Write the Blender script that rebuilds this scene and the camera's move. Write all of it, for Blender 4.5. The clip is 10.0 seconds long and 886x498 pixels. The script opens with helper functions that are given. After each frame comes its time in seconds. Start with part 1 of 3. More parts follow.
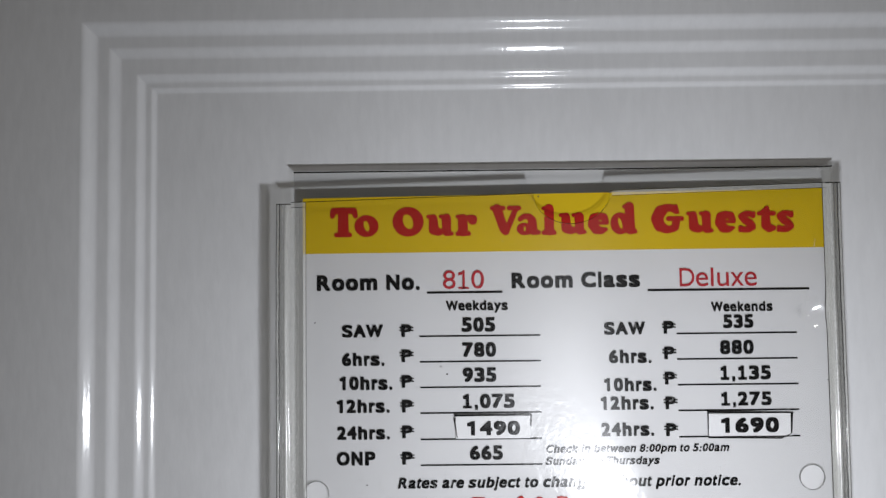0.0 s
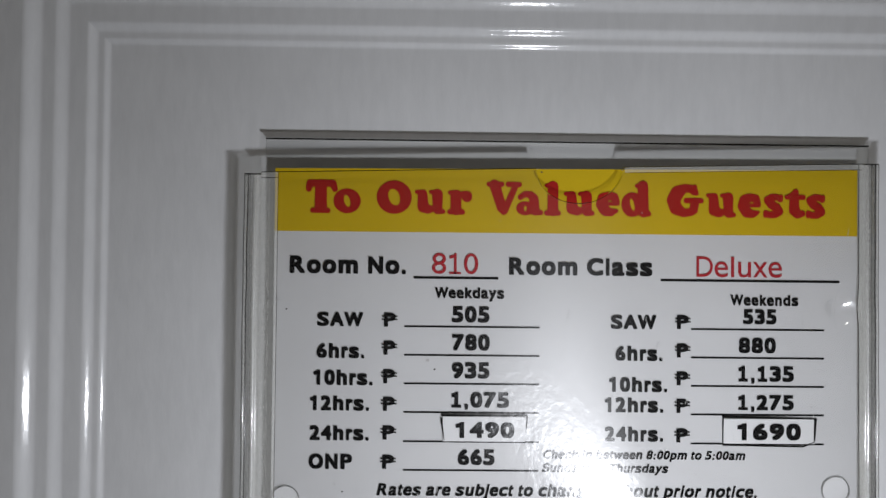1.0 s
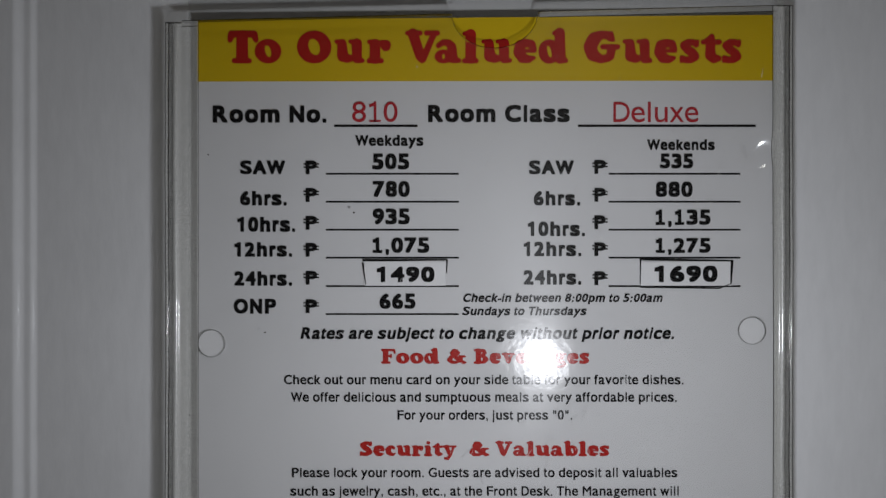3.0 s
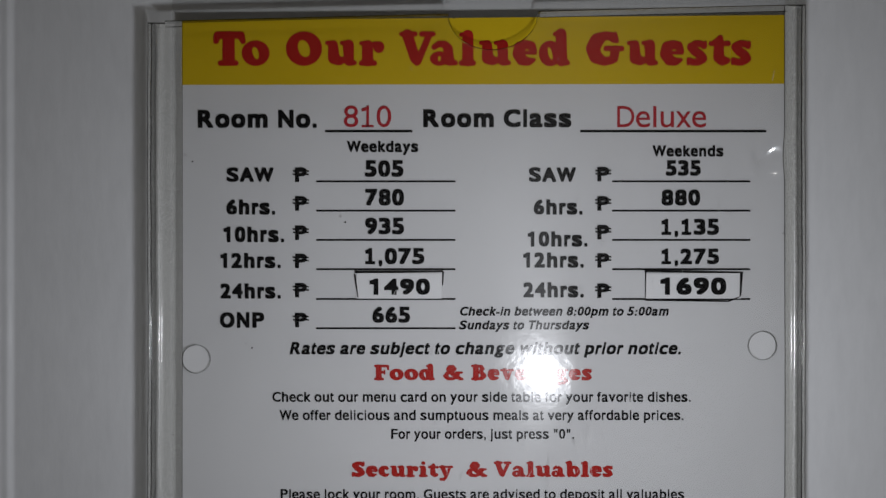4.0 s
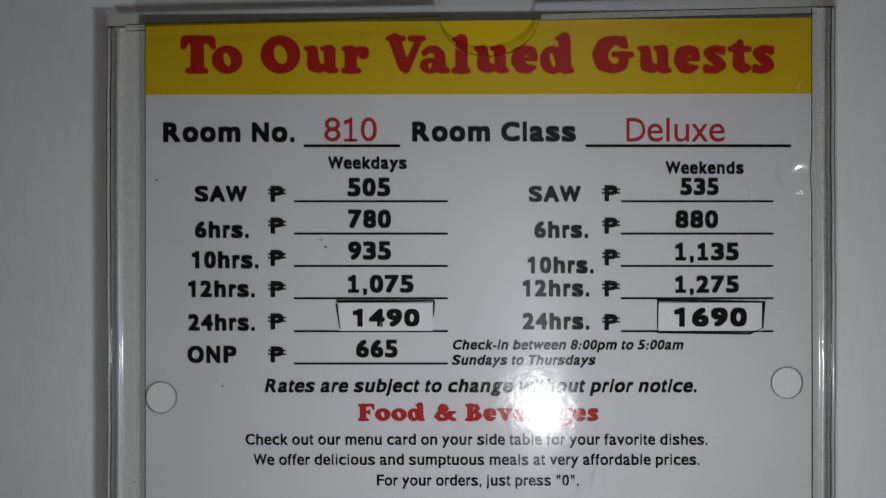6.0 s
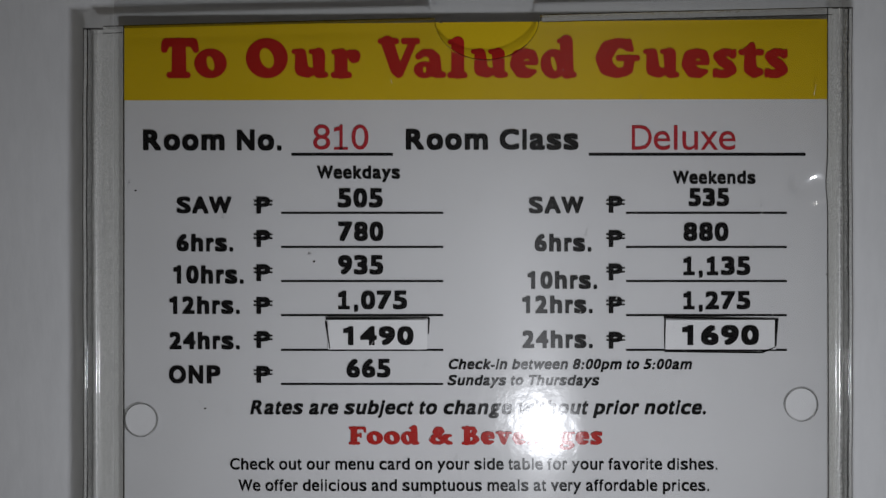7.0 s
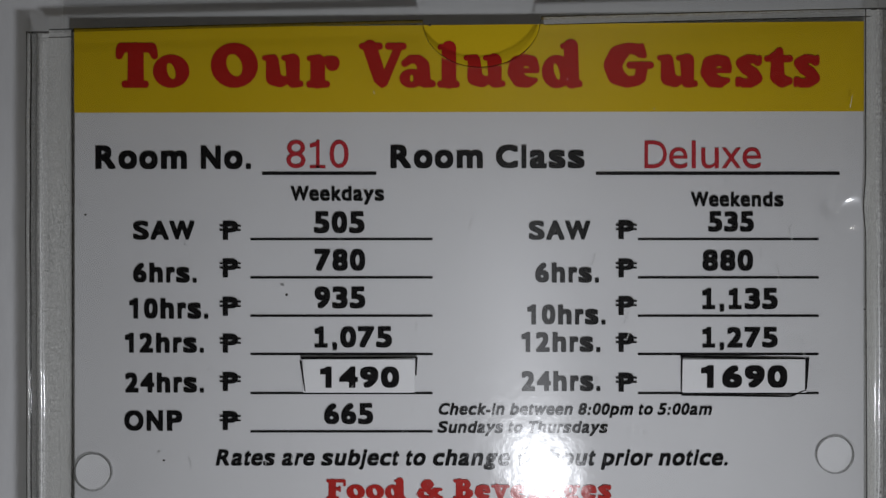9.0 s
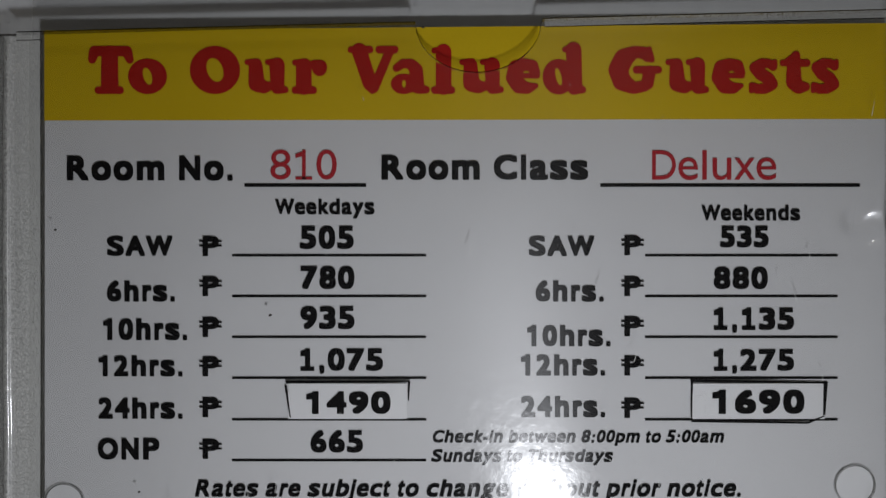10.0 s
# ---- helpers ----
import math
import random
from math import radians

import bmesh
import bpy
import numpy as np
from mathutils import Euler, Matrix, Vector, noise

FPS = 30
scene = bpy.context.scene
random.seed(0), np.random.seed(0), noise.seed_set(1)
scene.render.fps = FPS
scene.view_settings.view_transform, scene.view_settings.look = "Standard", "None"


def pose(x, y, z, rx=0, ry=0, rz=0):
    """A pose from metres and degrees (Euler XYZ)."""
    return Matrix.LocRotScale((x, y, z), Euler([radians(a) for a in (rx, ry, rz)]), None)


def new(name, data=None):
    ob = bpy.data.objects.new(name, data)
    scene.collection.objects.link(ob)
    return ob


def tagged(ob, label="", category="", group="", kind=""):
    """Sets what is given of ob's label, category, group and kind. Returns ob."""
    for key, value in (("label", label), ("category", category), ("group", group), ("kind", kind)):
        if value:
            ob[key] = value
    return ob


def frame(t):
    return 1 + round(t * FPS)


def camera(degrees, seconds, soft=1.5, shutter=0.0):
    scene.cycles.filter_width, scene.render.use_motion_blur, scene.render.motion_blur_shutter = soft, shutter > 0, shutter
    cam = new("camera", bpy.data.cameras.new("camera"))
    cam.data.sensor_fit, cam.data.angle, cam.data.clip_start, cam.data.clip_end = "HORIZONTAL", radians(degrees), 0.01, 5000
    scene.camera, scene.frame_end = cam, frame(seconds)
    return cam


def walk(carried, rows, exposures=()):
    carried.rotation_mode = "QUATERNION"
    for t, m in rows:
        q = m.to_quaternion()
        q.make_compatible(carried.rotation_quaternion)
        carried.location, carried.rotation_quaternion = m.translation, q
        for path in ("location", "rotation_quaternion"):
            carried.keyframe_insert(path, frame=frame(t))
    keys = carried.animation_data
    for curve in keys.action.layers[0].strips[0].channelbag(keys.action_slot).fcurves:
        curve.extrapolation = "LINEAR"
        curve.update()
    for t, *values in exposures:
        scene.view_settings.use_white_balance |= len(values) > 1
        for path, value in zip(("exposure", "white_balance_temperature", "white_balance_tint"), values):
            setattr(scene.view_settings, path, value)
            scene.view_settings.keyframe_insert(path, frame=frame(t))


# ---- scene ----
import functools

# ---- camera and its way ----
cam = camera(64.0, 10.0, soft=1.35)
# seconds, place, yaw, pitch, roll
ROWS = [
    (0.0, -0.0331, -0.2016, 1.5306, 0.31, 2.55, 0.65),
    (0.2, -0.0326, -0.1983, 1.5322, 0.95, 1.96, 0.67),
    (0.5, -0.0336, -0.1866, 1.5353, 1.00, 1.42, 1.06),
    (0.7, -0.0340, -0.1815, 1.5384, -0.42, -0.01, 0.09),
    (1.0, -0.0338, -0.1792, 1.5316, -0.75, 0.92, -0.64),
    (1.2, -0.0309, -0.1811, 1.5223, 0.10, 0.46, -0.91),
    (1.3, -0.0295, -0.1823, 1.5213, 0.58, -0.48, -0.79),
    (1.5, -0.0330, -0.1816, 1.5052, -0.25, 1.23, -0.46),
    (1.7, -0.0309, -0.1863, 1.5037, 0.79, -0.05, -0.20),
    (2.0, -0.0292, -0.1870, 1.5000, 0.60, 0.29, -0.18),
    (2.5, -0.0175, -0.1842, 1.4952, 0.19, -0.14, -0.22),
    (2.7, -0.0118, -0.1839, 1.4935, -0.13, 0.47, 0.01),
    (3.0, -0.0109, -0.1822, 1.4956, 0, 0, 0),
    (3.8, -0.0101, -0.1757, 1.4979, 0, 0, 0),
    (4.5, -0.0094, -0.1699, 1.5000, 0, 0, 0),
    (5.5, -0.0084, -0.1617, 1.5029, 0, 0, 0),
    (7.0, -0.0069, -0.1494, 1.5073, 0, 0, 0),
    (8.5, -0.0054, -0.1371, 1.5116, 0, 0, 0),
    (10.0, -0.0039, -0.1248, 1.5160, 0, 0, 0),
]
walk(cam, [(t, pose(x, y, z, 90 + pitch, roll, yaw)) for t, x, y, z, yaw, pitch, roll in ROWS],
     exposures=[(0.0, 0.60), (0.5, 0.50), (1.0, 0.34), (1.5, 0.0), (2.0, -0.16), (2.5, -0.34), (2.7, -0.35), (5.5, -0.35), (10.0, -0.35)])

# ---- light: a phone torch held beside the lens, in a dim closed room ----
torch_data = bpy.data.lights.new("phone_torch", "POINT")
torch_data.shadow_soft_size, torch_data.energy = 0.0060, 0.415
torch_data.color = (0.90, 0.925, 0.985)
torch = new("phone_torch", torch_data)
torch.location = (0.0130, -0.1142, 1.4620)
# Fill light added to lift the shadows; its lamp is never in view.
lamp_data = bpy.data.lights.new("unseen_fill_light", "AREA")
lamp_data.shape, lamp_data.size, lamp_data.energy = "DISK", 0.26, 1.5
lamp_data.color = (1.0, 0.965, 0.91)
fill_light = new("unseen_fill_light", lamp_data)
fill_light.matrix_world = pose(0.35, -1.25, 2.42)
world = bpy.data.worlds.new("dim_room_air")
world.use_nodes = True
world.node_tree.nodes["Background"].inputs["Color"].default_value = (0.5, 0.52, 0.56, 1)
world.node_tree.nodes["Background"].inputs["Strength"].default_value = 0.008
scene.world = world


# ---- materials ----
def material(name):
    m = bpy.data.materials.new(name)
    m.use_nodes = True
    nt = m.node_tree
    return m, nt, nt.nodes["Principled BSDF"]


def node(nt, kind, **values):
    n = nt.nodes.new(kind)
    for key, value in values.items():
        n.inputs[key].default_value = value
    return n


def surface(name, colour, rough, scale=(900, 900, 900), spread=0.06, bump=0.1, depth=0.0002, coarse=40.0, spec=0.5, stain=None):
    """Colour with fine grain and broad mottling, and a fine relief; scale stretches the grain."""
    m, nt, p = material(name)
    lk = nt.links.new
    co = node(nt, "ShaderNodeTexCoord")
    mp = node(nt, "ShaderNodeMapping", Scale=scale)
    lk(co.outputs["Object"], mp.inputs["Vector"])
    fine = node(nt, "ShaderNodeTexNoise", Scale=1.0, Detail=4.0, Roughness=0.6)
    lk(mp.outputs["Vector"], fine.inputs["Vector"])
    broad = node(nt, "ShaderNodeTexNoise", Scale=coarse, Detail=3.0)
    lk(co.outputs["Object"], broad.inputs["Vector"])
    add = node(nt, "ShaderNodeMath")
    add.operation = "ADD"
    lk(fine.outputs["Fac"], add.inputs[0])
    lk(broad.outputs["Fac"], add.inputs[1])
    ramp = node(nt, "ShaderNodeMapRange")
    for key, value in (("From Min", 0.6), ("From Max", 1.4), ("To Min", 1 - spread), ("To Max", 1 + spread)):
        ramp.inputs[key].default_value = value
    lk(add.outputs[0], ramp.inputs["Value"])
    mul = node(nt, "ShaderNodeVectorMath")
    mul.operation = "SCALE"
    mul.inputs[0].default_value = colour
    lk(ramp.outputs[0], mul.inputs["Scale"])
    lk(mul.outputs[0], p.inputs["Base Color"])
    rr = node(nt, "ShaderNodeMapRange")
    for key, value in (("From Min", 0.3), ("From Max", 0.7), ("To Min", rough * 0.85), ("To Max", min(1.0, rough * 1.2))):
        rr.inputs[key].default_value = value
    lk(broad.outputs["Fac"], rr.inputs["Value"])
    lk(rr.outputs[0], p.inputs["Roughness"])
    p.inputs["Specular IOR Level"].default_value = spec
    b = node(nt, "ShaderNodeBump", Strength=bump, Distance=depth)
    lk(fine.outputs["Fac"], b.inputs["Height"])
    lk(b.outputs["Normal"], p.inputs["Normal"])
    return m


def clear_sheet(name, tint, gloss, sharp, dull, dull_share, haze=0.0, grain=1.0):
    """Thin clear acrylic: light goes straight through; a little is mirrored, part of it spread by scuffs."""
    m = bpy.data.materials.new(name)
    m.use_nodes = True
    nt = m.node_tree
    lk = nt.links.new
    nt.nodes.remove(nt.nodes["Principled BSDF"])
    out = nt.nodes["Material Output"]
    tr = node(nt, "ShaderNodeBsdfTransparent", Color=(*tint, 1))
    g1 = node(nt, "ShaderNodeBsdfAnisotropic", Color=(1, 1, 1, 1), Roughness=sharp)
    g2 = node(nt, "ShaderNodeBsdfAnisotropic", Color=(1, 1, 1, 1), Roughness=dull, Anisotropy=0.35)
    g1.distribution = g2.distribution = "BECKMANN"
    tg = node(nt, "ShaderNodeCombineXYZ", X=0.985, Y=0.0, Z=-0.17)       # upright wiping marks draw the glare out
    lk(tg.outputs[0], g2.inputs["Tangent"])
    co = node(nt, "ShaderNodeTexCoord")
    nz = node(nt, "ShaderNodeTexNoise", Scale=420.0, Detail=5.0)
    lk(co.outputs["Object"], nz.inputs["Vector"])
    b = node(nt, "ShaderNodeBump", Strength=0.32, Distance=0.0003)
    lk(nz.outputs["Fac"], b.inputs["Height"])
    lk(b.outputs["Normal"], g1.inputs["Normal"])
    mg = node(nt, "ShaderNodeMixShader", Fac=dull_share)
    lk(g1.outputs[0], mg.inputs[1])
    lk(g2.outputs[0], mg.inputs[2])
    # mirrored share rises towards grazing sight
    fr = node(nt, "ShaderNodeLayerWeight", Blend=0.5)
    pw = node(nt, "ShaderNodeMath")
    pw.operation = "POWER"
    pw.inputs[1].default_value = 4.0
    lk(fr.outputs["Facing"], pw.inputs[0])
    k = node(nt, "ShaderNodeMapRange")
    k.inputs["To Min"].default_value, k.inputs["To Max"].default_value = 0.045 * gloss, 0.75 * gloss
    lk(pw.outputs[0], k.inputs["Value"])
    mx = node(nt, "ShaderNodeMixShader")
    lk(k.outputs[0], mx.inputs["Fac"])
    lk(tr.outputs[0], mx.inputs[1])
    lk(mg.outputs[0], mx.inputs[2])
    last = mx
    if haze:                               # scratches and dust in upright streaks, plus painted-in brightness for light in the rim
        df = node(nt, "ShaderNodeBsdfDiffuse", Color=(0.80, 0.80, 0.77, 1))
        mp = node(nt, "ShaderNodeMapping", Scale=(3800, 3800, 2600))
        lk(co.outputs["Object"], mp.inputs["Vector"])
        sc = node(nt, "ShaderNodeTexNoise", Scale=1.0, Detail=6.0, Roughness=0.7)
        lk(mp.outputs["Vector"], sc.inputs["Vector"])
        hz = node(nt, "ShaderNodeMapRange")
        for key, value in (("From Min", 0.42), ("From Max", 0.62), ("To Min", (1 - 0.88 * grain) * haze), ("To Max", (1 + 0.45 * grain) * haze)):
            hz.inputs[key].default_value = value
        lk(sc.outputs["Fac"], hz.inputs["Value"])
        last = node(nt, "ShaderNodeMixShader")
        lk(hz.outputs[0], last.inputs["Fac"])
        lk(mx.outputs[0], last.inputs[1])
        lk(df.outputs[0], last.inputs[2])
    lk(last.outputs[0], out.inputs["Surface"])
    return m


DOOR_PAINT = surface("white_gloss_paint", (0.82, 0.825, 0.835), 0.12, (420, 420, 110), 0.06, 0.30, 0.0002, 18.0)
WALL_PAINT = surface("plain_wall_paint", (0.62, 0.60, 0.56), 0.8, (300, 300, 300), 0.04)
FLOOR_TILE = surface("dull_floor", (0.30, 0.27, 0.24), 0.5, (120, 120, 120), 0.08)
PAPER = surface("white_paper", (0.70, 0.70, 0.71), 0.75, (2500, 2500, 2500), 0.035, 0.05, 0.00005, 60.0, 0.25)
STICKER = surface("correction_paper", (0.82, 0.82, 0.83), 0.7, (2500, 2500, 2500), 0.02, 0.05, 0.00005, 60.0, 0.25)
YELLOW = surface("yellow_print", (0.66, 0.455, 0.004), 0.6, (2500, 2500, 2500), 0.04, 0.05, 0.00005, 60.0, 0.25)
RED = surface("red_print", (0.42, 0.009, 0.005), 0.6, (2500, 2500, 2500), 0.08, 0.05, 0.00005, 300.0, 0.25)
THIN_RED = surface("thin_red_print", (0.44, 0.02, 0.03), 0.6, (2500, 2500, 2500), 0.08, 0.05, 0.00005, 300.0, 0.25)
BLACK = surface("black_print", (0.004, 0.004, 0.005), 0.7, (2500, 2500, 2500), 0.2, 0.05, 0.00005, 300.0, 0.08)
CLEAR = clear_sheet("clear_acrylic_sheet", (0.985, 0.985, 0.98), 2.0, 0.265, 0.36, 0.28)
GLOSSY = clear_sheet("sharp_glint_acrylic", (0.985, 0.985, 0.98), 2.0, 0.13, 0.30, 0.25)
# Dark tint paints in the refraction and shade of acrylic edges.
EDGE = clear_sheet("acrylic_painted_dark_edge", (0.22, 0.21, 0.20), 1.0, 0.12, 0.3, 0.4)
# Pale diffuse share also paints rim and margins brighter, as gathered light would.
RIM = clear_sheet("acrylic_bent_rim", (0.95, 0.95, 0.94), 2.4, 0.10, 0.28, 0.3, haze=0.40, grain=0.6)
LIT_SCUFF = clear_sheet("acrylic_scuffed_lit_margin", (0.95, 0.95, 0.93), 1.2, 0.12, 0.3, 0.3, haze=0.60, grain=1.0)
LIT_MARGIN = clear_sheet("acrylic_painted_lit_margin", (0.95, 0.95, 0.92), 1.0, 0.12, 0.3, 0.3, haze=0.42, grain=0.5)
SIDE = clear_sheet("acrylic_side_wall", (0.72, 0.72, 0.71), 1.0, 0.12, 0.3, 0.3)
FOLD = clear_sheet("acrylic_inner_fold", (0.88, 0.88, 0.87), 1.0, 0.12, 0.3, 0.3, haze=0.26, grain=1.0)
BEAD = clear_sheet("acrylic_painted_bright_bead", (0.95, 0.95, 0.93), 5.0, 0.12, 0.36, 0.5, haze=0.48, grain=0.8)
PAD = surface("white_foam_pad", (0.80, 0.80, 0.80), 0.6, (900, 900, 900), 0.03)
DIRT = surface("dark_speck", (0.05, 0.045, 0.04), 0.8)


# ---- mesh helpers ----
def mesh_object(name, bm, mats, smooth=False):
    me = bpy.data.meshes.new(name)
    bm.normal_update()
    bm.to_mesh(me)
    bm.free()
    for m in mats if isinstance(mats, (list, tuple)) else [mats]:
        me.materials.append(m)
    if smooth:
        for p in me.polygons:
            p.use_smooth = True
    return new(name, me)


def part(name, bm, mats, parent, label="", smooth=False):
    ob = mesh_object(name, bm, mats, smooth)
    ob.parent = parent
    return tagged(ob, label) if label else ob


def box(x0, x1, y0, y1, z0, z1, bevel=0.0, bm=None):
    bm = bm or bmesh.new()
    got = bmesh.ops.create_cube(bm, size=1.0)["verts"]
    for v in got:
        v.co = Vector(((x0 + x1) / 2 + v.co.x * (x1 - x0), (y0 + y1) / 2 + v.co.y * (y1 - y0), (z0 + z1) / 2 + v.co.z * (z1 - z0)))
    if bevel:
        bmesh.ops.bevel(bm, geom=list({e for v in got for e in v.link_edges}), offset=bevel, segments=2, affect="EDGES", profile=0.5)
    return bm


# ---- the setting: a door with a moulded panel in a plain closed room ----
PANEL_Y = 0.0040                      # face of the sunk panel
LEFT, RIGHT, TOP, BOTTOM = -0.1370, 0.1350, 1.6059, 1.0200


def moulding(u):
    """Height over the panel at u millimetres in from the moulding's outer line: four soft rolls, each lower than the last."""
    h = 0.0
    for mid, reach, drop in ((2.0, 2.0, 2.3), (8.4, 1.7, 1.5), (15.4, 1.3, 1.3), (18.7, 0.85, 0.85)):
        f = min(1.0, max(0.0, (u - mid + reach) / (2 * reach)))
        h += drop * (1 - f * f * (3 - 2 * f))
    return h + 0.2 * max(0.0, 1 - u / 19.9)


PROFILE = [(i * 19.9 / 64, moulding(i * 19.9 / 64)) for i in range(65)]


def door_leaf():
    bm = bmesh.new()
    rings = []

    def ring(x0, x1, z0, z1, y):
        return [bm.verts.new((x, y, z)) for x, z in ((x0, z0), (x1, z0), (x1, z1), (x0, z1))]

    face_y = PANEL_Y - 0.006
    rings.append(ring(-0.40, 0.40, 0.006, 2.05, face_y + 0.042))
    rings.append(ring(-0.40, 0.40, 0.006, 2.05, face_y + 0.003))
    rings.append(ring(-0.397, 0.397, 0.009, 2.047, face_y))
    for u, h in PROFILE:
        u *= 0.001
        rings.append(ring(LEFT + u, RIGHT - u, BOTTOM + u, TOP - u, PANEL_Y - h * 0.001))
    for a, b in zip(rings, rings[1:]):
        for i in range(4):
            f = bm.faces.new((a[i], a[(i + 1) % 4], b[(i + 1) % 4], b[i]))
            f.smooth = a is not rings[0] and a is not rings[1] and a is not rings[2]
            bm.edges.get((a[i], b[i])).smooth = False       # mitres
    bm.faces.new(rings[-1])
    bm.faces.new(rings[0][::-1])
    return bm


door = mesh_object("door_1", door_leaf(), DOOR_PAINT)
tagged(door, "white gloss painted door with a moulded sunk panel", "door", kind="structure")


def setting(name, label, category, bounds, mat):
    ob = mesh_object(name, box(*bounds), mat)
    return tagged(ob, label, category, kind="structure")


setting("floor", "dull brown floor of a small room", "floor", (-1.3, 1.3, -2.4, 0.16, -0.1, 0.0), FLOOR_TILE)
setting("ceiling", "plain off-white ceiling of a small room", "ceiling", (-1.3, 1.3, -2.4, 0.16, 2.5, 2.6), WALL_PAINT)
setting("wall_north_left", "plain off-white wall beside the door", "wall", (-1.3, -0.403, 0.012, 0.16, 0.0, 2.5), WALL_PAINT)
setting("wall_north_right", "plain off-white wall beside the door", "wall", (0.403, 1.3, 0.012, 0.16, 0.0, 2.5), WALL_PAINT)
setting("wall_north_top", "plain off-white wall above the door", "wall", (-0.403, 0.403, 0.012, 0.16, 2.053, 2.5), WALL_PAINT)
setting("wall_south", "plain off-white wall facing the door", "wall", (-1.3, 1.3, -2.5, -2.4, 0.0, 2.5), WALL_PAINT)
setting("wall_west", "plain off-white side wall", "wall", (-1.4, -1.3, -2.5, 0.16, 0.0, 2.5), WALL_PAINT)
setting("wall_east", "plain off-white side wall", "wall", (1.3, 1.4, -2.5, 0.16, 0.0, 2.5), WALL_PAINT)

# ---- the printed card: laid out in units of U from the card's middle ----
U = 0.148 / 1093


def px(x):
    return (x - 853.5) * U


def pz(y):
    return 1.5 + (441 - y) * U


card = new("rate_card")
card.location = (0, 0, 1.345)
tagged(card, "printed white hotel rate card with a yellow header", "sign")
CARD_INV = Matrix.Translation((0, 0, -1.345))


def on_card(name, bm, mat, label="", parent=None, smooth=False):
    bm.transform(CARD_INV)
    return part(name, bm, mat, parent or card, label, smooth)


def flat(points, y, bm=None):
    """A flat outline facing the viewer at depth y."""
    bm = bm or bmesh.new()
    f = bm.faces.new([bm.verts.new((x, y, z)) for x, z in points])
    f.normal_update()
    if f.normal.y > 0:
        f.normal_flip()
    return bm


# widths of a plain bold sans serif, in thousandths: advance, first and last of the ink
WIDTHS = {}
for entry in ("A722,20,702 C722,44,684 D722,76,685 F611,76,587 G778,44,713 M833,69,765 N722,69,654 O778,44,734 P667,76,627 R722,76,677 S667,39,629",
              "T611,14,598 W944,5,936 a556,29,527 b611,61,578 c556,34,524 d611,34,551 e556,23,528 f333,10,318 g611,40,553 h611,65,546 i278,69,209",
              "j278,3,209 k556,69,562 l278,69,209 m889,64,826 n611,65,546 o611,34,578 p611,62,578 r389,64,373 s556,30,519 t333,10,309 u611,66,545",
              "v556,13,543 w778,10,769 x556,15,541 y556,10,539 0556,32,524 1556,69,378 2556,26,511 3556,27,516 4556,27,526 5556,27,516 6556,31,520",
              "7556,25,528 8556,32,524 9556,30,522 .278,64,214 :333,92,242 -333,27,306 \"474,98,376 &722,54,701"):
    for word in entry.split():
        WIDTHS[word[0]] = tuple(float(v) for v in word[1:].split(","))
WIDTHS[","], WIDTHS[" "] = (278.0, 64.0, 214.0), (278.0, 0.0, 0.0)
CAP, LOW, TAIL = 0.718, 0.532, 0.207


@functools.lru_cache(None)
def font_glyph(ch):
    """One character of the built-in font: its corners and faces."""
    cu = bpy.data.curves.new("line", "FONT")
    cu.body, cu.resolution_u = ch, 4
    ob = new("line", cu)
    me = bpy.data.meshes.new_from_object(ob)
    bpy.data.objects.remove(ob)
    bpy.data.curves.remove(cu)
    co = np.array([v.co[:2] for v in me.vertices])
    faces = [tuple(f.vertices) for f in me.polygons]
    bpy.data.meshes.remove(me)
    return co, faces


def one(foot):
    """A one with its flag and, where set so, a foot."""
    co = [(0.40, 0.0), (0.62, 0.0), (0.62, 1.0), (0.44, 1.0), (0.40, 0.93), (0.0, 0.86), (0.0, 0.72), (0.40, 0.78)]
    faces = [(0, 1, 2, 3, 4, 7), (4, 5, 6, 7)]
    if foot:
        co += [(0.0, 0.0), (1.0, 0.0), (1.0, 0.10), (0.0, 0.10)]
        faces.append((8, 9, 10, 11))
    return np.array(co), faces


